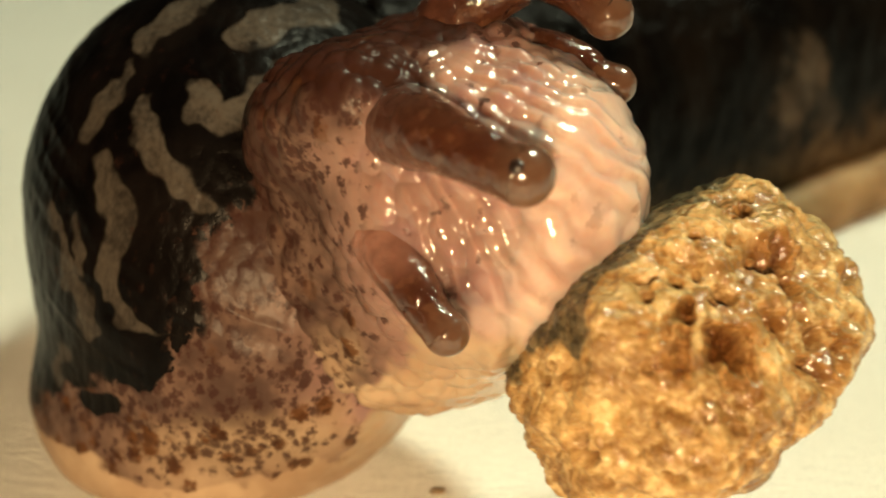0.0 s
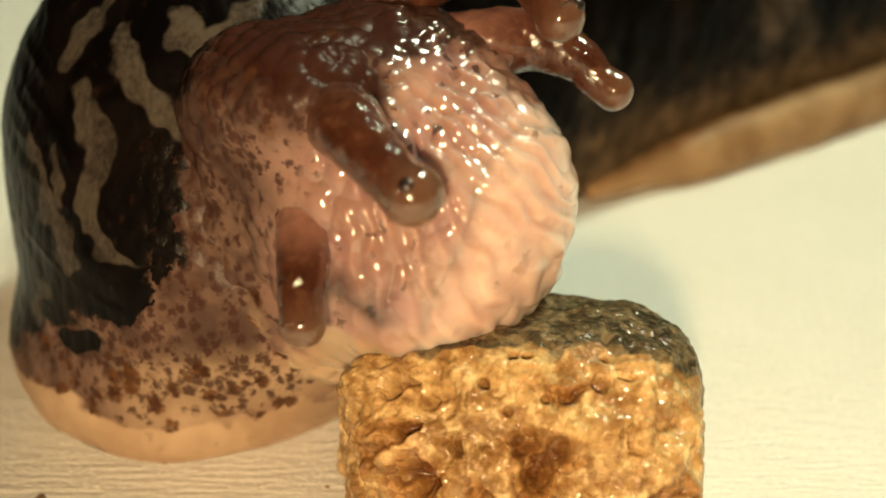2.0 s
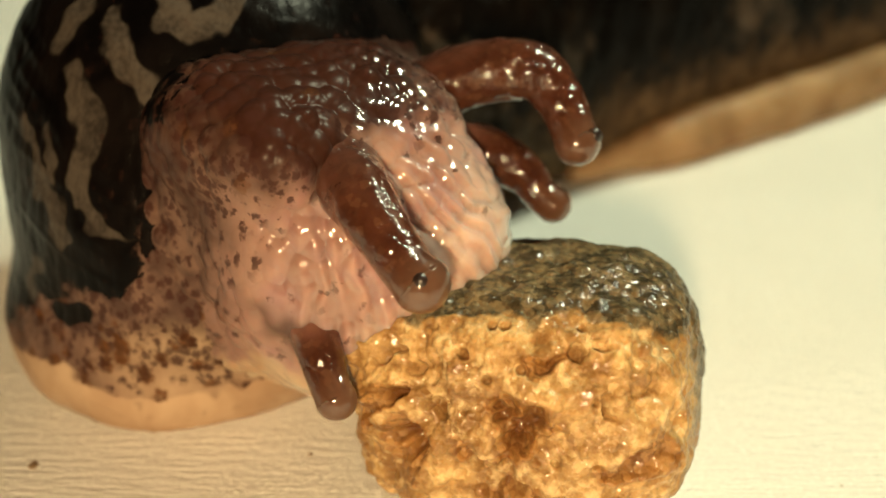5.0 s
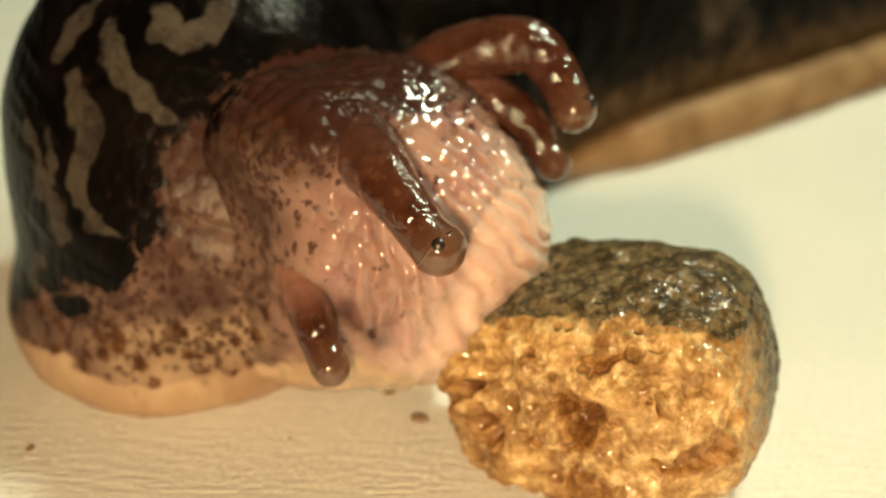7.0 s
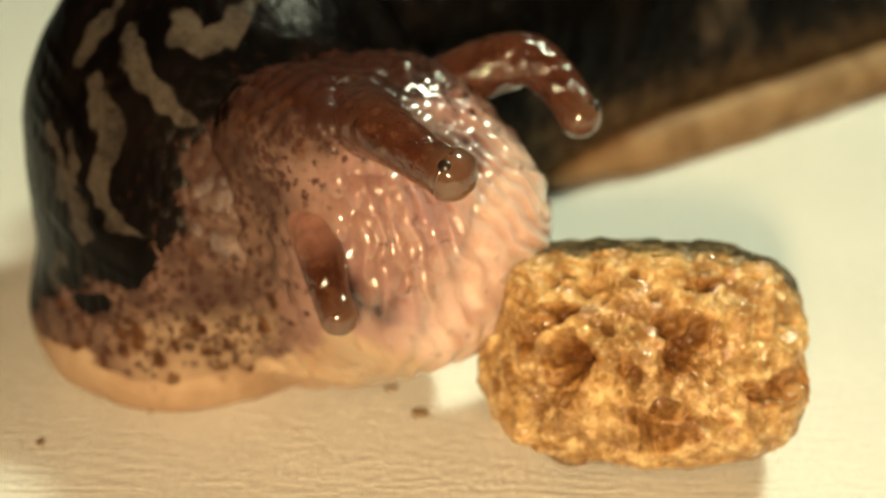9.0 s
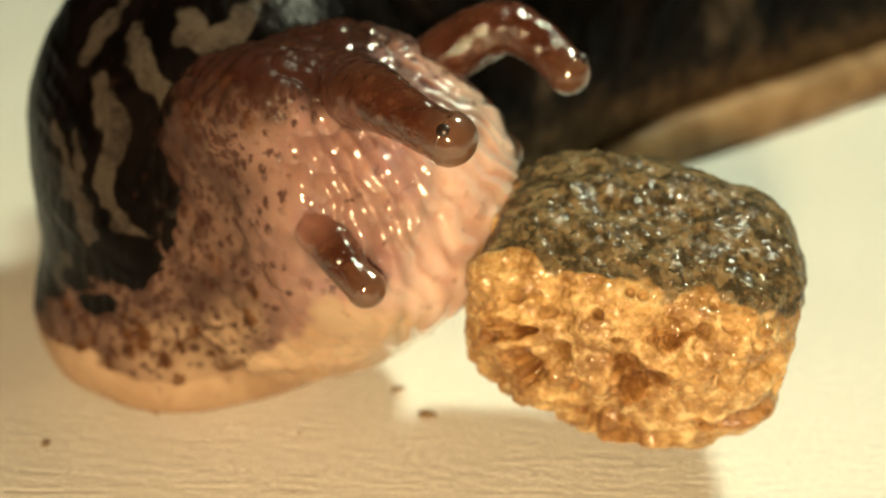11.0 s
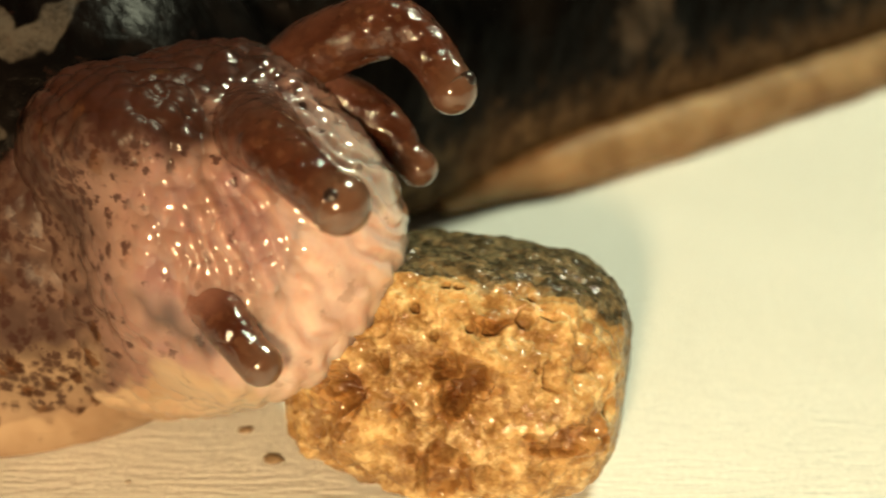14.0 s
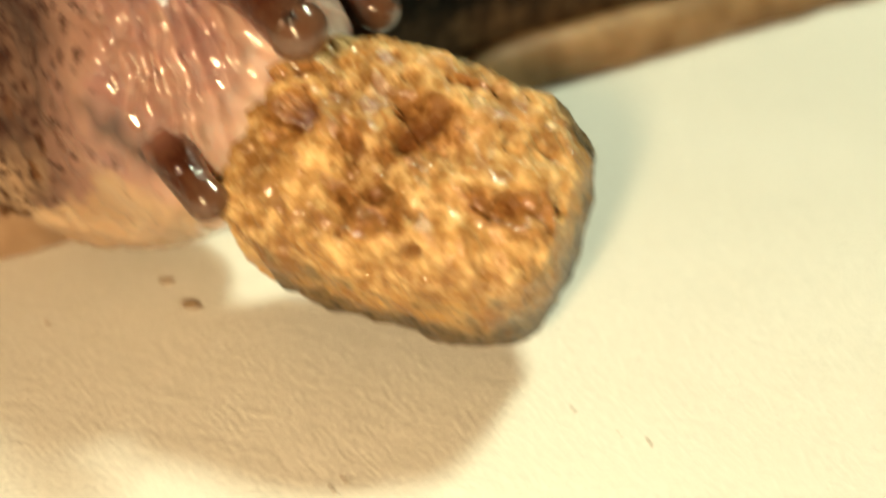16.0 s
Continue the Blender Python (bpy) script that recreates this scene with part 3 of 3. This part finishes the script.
# ---- the kibble ----
def kibble():
    way, faces = ball(8)
    half, power = np.array((5.1, 3.7, 3.6)), 3.6
    radius = 1 / ((np.abs(way / half) ** power).sum(1) ** (1 / power))
    flat = way * radius[:, None]
    shaky = flat + 0.55 * np.stack([soft_noise(flat, 0.9, 71), soft_noise(flat, 0.9, 72), soft_noise(flat, 0.9, 73)], 1) + 0.2 * soft_noise(flat, 2.6, 74)[:, None]
    front = ramp(-shaky[:, 1], 1.7, 2.9)
    left = ramp(-shaky[:, 0], 2.8, 4.4)
    top = ramp(shaky[:, 2], 2.0, 3.1)
    broken = np.clip(front + left * (1 - top), 0, 1)
    crust = np.clip(1 - broken, 0, 1) * np.clip(0.45 + 0.55 * top + 0.4 * ramp(flat[:, 1], -1, 2), 0, 1)
    crag = 0.35 * soft_noise(flat, 0.8, 9) + 0.22 * soft_noise(flat, 1.7, 10)
    uneven = np.clip(0.75 + 0.9 * soft_noise(flat, 0.7, 17), 0.1, 1.6)
    grains = 0.10 * domes(flat, 0.95, 3) * (1 + soft_noise(flat, 0.5, 16)) + 0.10 * domes(flat, 1.6, 5) * uneven + 0.065 * domes(flat, 2.8, 8) * uneven + 0.055 * domes(flat, 4.4, 12)
    rise = 0.36 * soft_noise(flat, 0.42, 2) + 0.2 * soft_noise(flat, 0.9, 15) + grains - 0.72 * crag
    rise = rise * (0.55 + 0.45 * broken)
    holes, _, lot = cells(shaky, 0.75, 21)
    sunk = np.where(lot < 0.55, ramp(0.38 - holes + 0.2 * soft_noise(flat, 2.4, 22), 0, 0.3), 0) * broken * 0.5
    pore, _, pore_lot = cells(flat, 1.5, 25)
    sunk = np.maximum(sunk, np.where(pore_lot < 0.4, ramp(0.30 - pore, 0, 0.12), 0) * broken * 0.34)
    hollow_brown = sunk * 0.9
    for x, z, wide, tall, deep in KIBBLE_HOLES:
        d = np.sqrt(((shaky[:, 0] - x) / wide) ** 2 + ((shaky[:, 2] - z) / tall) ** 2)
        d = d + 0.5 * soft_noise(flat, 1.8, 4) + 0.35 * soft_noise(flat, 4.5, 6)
        hollow_brown = np.maximum(hollow_brown, ramp(2.1 - d, 0, 1.3) * front)
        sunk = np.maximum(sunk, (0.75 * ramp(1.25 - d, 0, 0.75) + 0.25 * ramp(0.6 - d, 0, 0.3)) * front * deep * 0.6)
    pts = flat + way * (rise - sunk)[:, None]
    # where the brown of the pits and their painted shade lie
    pit_brown_shade = np.clip((sunk - 0.16) / 0.5, 0, 1)
    ob = new("kibble")
    meshes = split((crust[faces].mean(1) > 0.5).astype(int), ("crumb", "crust"), pts, faces, pit_brown_shade=pit_brown_shade, crust=crust, hollow_brown=hollow_brown)
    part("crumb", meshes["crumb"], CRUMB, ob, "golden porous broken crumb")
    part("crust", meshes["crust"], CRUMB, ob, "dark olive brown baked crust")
    return tagged(ob, "golden porous pet food kibble with a dark crust, wet", "pet food")


KIBBLE_HOLES = [(-3.25, 1.15, 0.5, 0.38, 1.1), (-4.0, 0.55, 0.32, 0.36, 0.8), (-2.85, -0.35, 0.6, 0.55, 1.2), (0.65, 0.45, 0.75, 0.6, 1.1),
                (1.25, 2.55, 0.5, 0.2, 0.7), (-0.3, -2.0, 0.5, 0.4, 0.7), (0.5, -2.1, 0.3, 0.3, 0.6), (3.4, -1.0, 1.0, 0.5, 0.6), (-1.2, -0.4, 0.4, 0.3, 0.5)]
food = kibble()


# ---- the slug ----
slug = tagged(new("slug"), "wet leopard slug with dark blotches and pink head, eating kibble", "slug")


def chart_line(values, table):
    knots = np.array(table)
    return np.interp(values, knots[:, 0], knots[:, 1])


def near_line(a, b, line):
    """How deep points of the chart lie inside a stroke of changing width; 0 at its edge."""
    best = np.full(len(a), -9.0)
    for (ax, ay, ar), (bx, by, br) in zip(line[:-1], line[1:]):
        w = np.clip(((a - ax) * (bx - ax) + (b - ay) * (by - ay)) / ((bx - ax) ** 2 + (by - ay) ** 2), 0, 1)
        best = np.maximum(best, ar + w * (br - ar) - np.hypot(a - ax - w * (bx - ax), b - ay - w * (by - ay)))
    return best


def pigment(pts):
    """The slug's markings at points of its resting shape."""
    x, y, z = pts.T
    ragged = soft_noise(pts, 1.1, 19)
    wander = soft_noise(pts, 0.5, 55)
    a = x + 0.22 * soft_noise(pts, 0.9, 20) + 0.2 * soft_noise(pts, 2.2, 21)
    b = 0.469 * y + 0.883 * z - 4.9 + 0.22 * soft_noise(pts, 0.9, 22) + 0.2 * soft_noise(pts, 2.2, 23)
    ahead = a - chart_line(b, CAPE_EDGE)
    cape = ramp(-ahead + 0.5 * wander, -1.5, 0.9)
    onward = a - np.maximum(chart_line(b, CAPE_EDGE), -8.9 - 0.2 * b) + 0.6 * wander
    rosy = ramp(onward, 1.0, 6.4)
    spot = 0.12 + 0.80 * ramp(5.8 - onward, 0, 3.4)
    stripe = soft_noise(np.stack([x * 0.8, y * 0.6, z * 0.22], 1), 1.0, 17)
    tan = np.clip(0.06 + 0.20 * stripe + 0.22 * ramp(-a, 12.0, 14.0), 0, 0.36)
    for line in BLOTCHES + MORE_BLOTCHES:
        tan = np.maximum(tan, ramp(near_line(a, b, line) + 0.16 * ragged, -0.30, 0.22))
    for pa, pb, wide, tall in PATCHES:
        inside = ramp(1.12 - np.hypot((a - pa) / wide, (b - pb) / tall), -0.15, 0.25)
        cape, tan = np.maximum(cape, inside), tan * (1 - inside)
    rim = b - chart_line(a, FRINGE)
    ahead_fade = ramp(-3.4 - a, 0, 1.4)
    comb = np.maximum(0.95 * ramp(rim, -0.25, 0.1) * ramp(0.95 - rim, 0, 0.6), 0.62 * ramp(rim, 0.1, 0.5) * ramp(3.0 - rim, 0, 1.6)) * ahead_fade
    soft = 0.35 + 0.5 * ramp(a, -5, -2)
    cream = ramp(-rim / soft + 0.5 * wander, -1.0, 0.6)
    cream = np.maximum(cream, 0.55 * ramp(3.4 - rim + 0.5 * wander, 0, 2.0) * ramp(-a, 3.0, 5.0) * ramp(a, -13.5, -10))
    cape, spot = cape * ramp(rim, 0.2, 1.0), spot * ramp(rim, -0.2, 1.2)
    dusk = ramp(b + 0.4 * wander, 5.1, 6.5) * (0.45 + 0.55 * ramp(1.2 - a, 0, 2.4))
    dusk = np.maximum(dusk, ramp(b + 0.4 * wander, 6.1, 7.3))
    dusk = np.maximum(dusk, 0.65 * ramp(4.2 - onward + 0.6 * wander, 0, 3.6) * ramp(b, -1.4, 1.4))
    for line, strength in (([(-5.4, 5.6, 0.9), (-3.6, 5.1, 1.3), (-2.1, 4.6, 0.7)], 1.0), ([(-3.0, -0.4, 0.0), (-1.9, -0.7, 0.45), (-0.7, -1.2, 0.45)], 0.75)):
        dusk = np.maximum(dusk, strength * ramp(near_line(a, b, line) + 0.2 * wander, -1.0, 0.7))
    return dict(cape=cape, tan=tan, rosy=rosy, spot=spot, comb=comb, cream=cream, dusk=dusk)


def tail():
    spine = bend([(-9, 11.2, 6.0), (-3, 15.2, 6.0), (3.5, 19.9, 6.0), (12.5, 26.4, 5.6), (21.5, 32.9, 5.2), (34, 42, 4.6), (48, 52, 3.0), (58, 59, 1.2)], 260)
    wide = bend([(6.4, 8), (7.3, 8.6), (7.1, 8.6), (6.6, 8.4), (6.2, 8), (5.4, 7), (3.4, 4.4), (0.6, 0.8)], 260)
    pts, faces, along, ang = tube(spine, wide, 160)
    pts[:, 2] = np.where(pts[:, 2] < 0.35, 0.35 + 0.05 * pts[:, 2], pts[:, 2])
    n = normals(pts, faces)
    pts = pts + n * (0.10 * domes(pts * (1, 1, 0.6), 1.0, 31) + 0.2 * soft_noise(pts, 0.3, 6))[:, None]
    h = pts[:, 2]
    stripe = 0.5 * soft_noise(np.stack([along * 0.25, h * 0.16, along * 0], 1), 1.0, 12) + 0.5 * soft_noise(np.stack([along * 0.55, h * 0.38, along * 0], 1), 1.0, 14)
    tan = np.clip(0.16 + 0.8 * stripe, 0, 1) * ramp(h, 3, 5.5)
    rear = part("tail", mesh_of("tail", pts, faces, tan=tan, low=ramp(7.0 - h, 0, 5.0)), TAIL_SKIN, slug, "dark brown blotched rear body")
    edge = bend([(4.6, 13.6, 0.7), (7.0, 15.3, 0.8), (10.5, 17.6, 0.9), (16.2, 21.6, 0.9), (25.2, 28.2, 0.9), (38, 37.6, 0.8), (52, 50, 0.5)], 160)
    pts, faces, along, ang = tube(edge, bend([(0.5, 0.5), (0.9, 0.8)] + [(1.6, 1.5)] * 4 + [(0.5, 0.4)], 160), 24)
    pts = pts + 0.15 * np.stack([soft_noise(pts, 0.5, 3), soft_noise(pts, 0.5, 4), 0.5 * soft_noise(pts, 0.8, 5)], 1)
    pts[:, 2] = np.maximum(pts[:, 2], 0.02)
    part("foot_margin", mesh_of("foot_margin", pts, faces), MARGIN_SKIN, rear, "tan edge of the foot sole")
    return rear


def trunk():
    """The front body: mantle, neck and foot, cut from one skin."""
    lumps = [((-8.3, 3.5, 6.0), (7.0, 7.4, 7.6)), ((-8.3, 4.5, 7.7), (7.2, 7.6, 7.8)), ((-7.2, -0.1, 5.3), (5.6, 4.8, 4.7)), ((-9.5, 1.3, 2.4), (5.8, 5.0, 2.3)), ((-9.7, 1.3, 0.7), (5.4, 4.9, 2.2))]
    pts, way, faces = lumped(8, lumps, 0.75)
    n = normals(pts, faces)
    low = ramp(3.0 - pts[:, 2], 0, 2)
    pts = pts + way * (low * 0.45 * soft_noise(pts * (1, 1, 0.3), 0.3, 9))[:, None] * (1, 1, 0)
    inks = pigment(pts)
    fold = soft_noise(np.stack([pts[:, 0] * 0.5, pts[:, 1] * 0.5, pts[:, 2] * 1.6 + pts[:, 0] * 0.6], 1), 0.9, 43)
    pts = pts + n * (0.02 * domes(pts * (1, 1, 0.6), 2.3, 41) + 0.12 * soft_noise(pts, 0.4, 6) - 0.06 * np.abs(fold))[:, None]
    pts[:, 2] = np.maximum(pts[:, 2], 0.03)
    which = np.where(inks["cream"][faces].mean(1) > 0.75, 2, np.where(inks["cape"][faces].mean(1) > 0.5, 0, 1))
    meshes = split(which, ("mantle", "neck", "foot"), pts, faces, pale=np.zeros(len(pts)), **inks)
    return [part(name, meshes[name], BODY_SKIN, slug, label) for name, label in (
        ("mantle", "dark mantle with tan blotches"), ("neck", "purple brown speckled neck"), ("foot", "pale translucent foot with a brown comb above it"))]


def head(rest):
    """The head, in its own space; rest is its pose when the markings run on from the neck."""
    skull = [((0, 0.3, 0.4), (3.6, 3.6, 3.9)), ((-0.7, 1.0, 3.2), (3.5, 3.2, 3.3)), ((2.5, -0.2, 1.3), (2.0, 2.5, 2.3)), ((0.5, 0, -1.7), (2.3, 2.4, 2.1)), ((2.3, 0.3, -0.4), (1.6, 2.0, 1.7))]
    nape = [((-3.5, 3.8, 0.1), (5.3, 4.6, 5.0)), ((-2.0, 3.6, -2.2), (4.3, 3.6, 2.9))]
    brow = [((-2.7, -2.2, 3.5), (1.6, 1.8, 1.4)), ((-4.2, -0.4, 3.3), (2.3, 2.4, 2.0)), ((-2.0, -1.8, 0.2), (1.4, 1.3, 1.6))]
    pts, way, faces = lumped(8, skull + nape + brow, 0.7)
    n = normals(pts, faces)
    x, y, z = pts.T
    lip = ramp(x - 0.3 * z + 0.3 * soft_noise(pts, 0.6, 50), 0.5, 2.7) * (1 - 0.55 * ramp(z, 1.5, 3.8))
    rest = np.array(rest)
    inks = pigment(pts @ rest[:3, :3].T + rest[:3, 3])
    # ridges fan out over the lip from below the tentacles
    reach = np.hypot(x + 2.5, z - 5.5)
    turn = np.arctan2(z - 5.5, x + 2.5) + 0.06 * soft_noise(pts, 0.6, 51) + 0.025 * soft_noise(pts, 1.6, 52)
    ridge = 0.5 - 0.5 * np.cos(turn * 68.0 + y * 1.3)
    beads = domes(np.stack([turn * 12.0, reach * 0.9, y * 0.5], 1), 1.0, 53)
    grains = domes(np.stack([x, y, z * 0.8], 1), 1.65, 54)
    patchy = np.clip(0.7 + 0.8 * soft_noise(pts, 0.6, 57), 0.15, 1.4)
    face = ramp(x, -2.2, -0.4) * ramp(-y, -1.5, 0.5) * ramp(reach, 3.0, 5.0) * (1 - lip)
    lump = 0.09 * face * ridge + lip * (0.10 * ridge * np.clip(0.8 + 0.6 * soft_noise(pts, 0.8, 60), 0.2, 1.3) + 0.06 * beads) + (1 - lip) * 0.13 * grains * patchy
    crown = ramp(z, 2.5, 5.0)
    crease = np.abs(soft_noise(np.stack([x * 0.5 + z * 0.4, y * 0.5, z - x * 0.8], 1), 1.9, 58))
    pts = pts + n * (lump - 0.12 * crown * (1 - crease) + 0.14 * soft_noise(pts, 0.35, 59))[:, None]
    inks["rosy"] = np.maximum(np.minimum(inks["rosy"], ramp(x, -5.5, -0.8)), ramp(x, -2.5, 0.5))
    inks["cape"] = inks["cape"] * ramp(-x, 4.5, 6.5)
    inks["dusk"] = inks["dusk"] * (1 - 0.8 * lip)
    inks["spot"] = inks["spot"] * (1 - 0.75 * lip)
    meshes = split((lip[faces].mean(1) > 0.6).astype(int), ("head", "lip"), pts, faces, pale=0.95 * lip, **inks)
    ob = part("head", meshes["head"], HEAD_SKIN, slug, "glistening pink head with a speckled brown nape")
    part("lip", meshes["lip"], HEAD_SKIN, ob, "pale folded lips at the kibble")
    return ob


def horn(name, stops, skin, root, eye_at=None):
    """A tentacle along x with its tip at the origin: rows of place and radius."""
    rows = bend([(*s[:3], s[3]) for s in stops], 110)
    cap = [(rows[-1, 3] * math.sin(a), rows[-1, 3] * math.cos(a)) for a in np.linspace(0.12, 1.52, 12)]
    spine = [r[:3] for r in rows] + [rows[-1, :3] + np.array((dx, 0, 0)) for dx, _ in cap]
    radii = [(r[3], r[3]) for r in rows] + [(r, r) for _, r in cap]
    spine = np.array(spine) - (rows[-1, 0], 0, 0)
    pts, faces, along, ang = tube(spine, radii, 64)
    n = normals(pts, faces)
    pts = pts + n * (0.03 * domes(pts, 1.9, 61) * ramp(-pts[:, 0], 0.6, 2.0) + 0.008 * domes(pts, 4.5, 62))[:, None]
    ob = part(name, mesh_of(name, pts, faces, tip=ramp(pts[:, 0], -1.0, 0.4), root=ramp(-pts[:, 0], *root)), skin, slug, "brown wet tentacle with a rounded tip")
    if eye_at:
        way, f = ball(4)
        spot = part("eye", mesh_of("eye", way * 0.26 + np.array(eye_at), f), EYE, ob, "small black eye spot")
    return ob


tail_part = tail()
trunk_parts = trunk()
head_part = head(next(pose(x, y, z, *turn) for t, x, y, z, *turn in HEAD if t == 12.5))
horn_near = horn("upper_tentacle", [(-9.2, 6.4, 0.1, 1.65), (-6.5, 3.2, 0.35, 1.38), (-4.4, 1.15, 0.35, 1.07), (-2.7, 0.25, 0.15, 0.82), (-1.4, 0, 0, 0.74), (-0.9, 0, 0, 0.82)], HORN_SKIN, (2.4, 4.6), (0.08, -0.60, 0.06))
horn_far = horn("upper_tentacle", [(-5.4, 1.8, -4.8, 1.2), (-4.9, 0.6, -1.9, 1.08), (-3.6, 0, 0.1, 0.96), (-2.4, 0, 0.4, 0.80), (-1.4, 0, 0.2, 0.72), (-0.8, 0, 0, 0.74)], HORN_SKIN, (2.5, 6.0), (0.2, -0.28, 0.48))
feeler_near = horn("lower_tentacle", [(-5.2, 2.5, 0.3, 0.95), (-3.8, 1.15, 0.2, 0.88), (-2.2, 0.2, 0.1, 0.72), (-1.2, 0, 0, 0.6), (-0.6, 0, 0, 0.62)], FEELER_SKIN, (1.3, 3.2))
feeler_far = horn("lower_tentacle", [(-5.5, 0, -2.2, 1.2), (-3.6, 0, -0.3, 0.95), (-2, 0, 0.15, 0.7), (-1.2, 0, 0, 0.58), (-0.6, 0, 0, 0.6)], FEELER_SKIN, (2.5, 5.0))


def motions():
    def rows(table):
        return [(t, pose(x * MM, y * MM, z * MM, *turn)) for t, x, y, z, *turn in table]

    walk(food, rows(KIBBLE))
    walk(head_part, rows(HEAD))
    for ob, table in ((horn_near, HORN_NEAR), (horn_far, HORN_FAR), (feeler_near, FEELER_NEAR), (feeler_far, FEELER_FAR), (tail_part, TAIL), *((ob, BODY) for ob in trunk_parts)):
        walk(ob, rows(table))


motions()
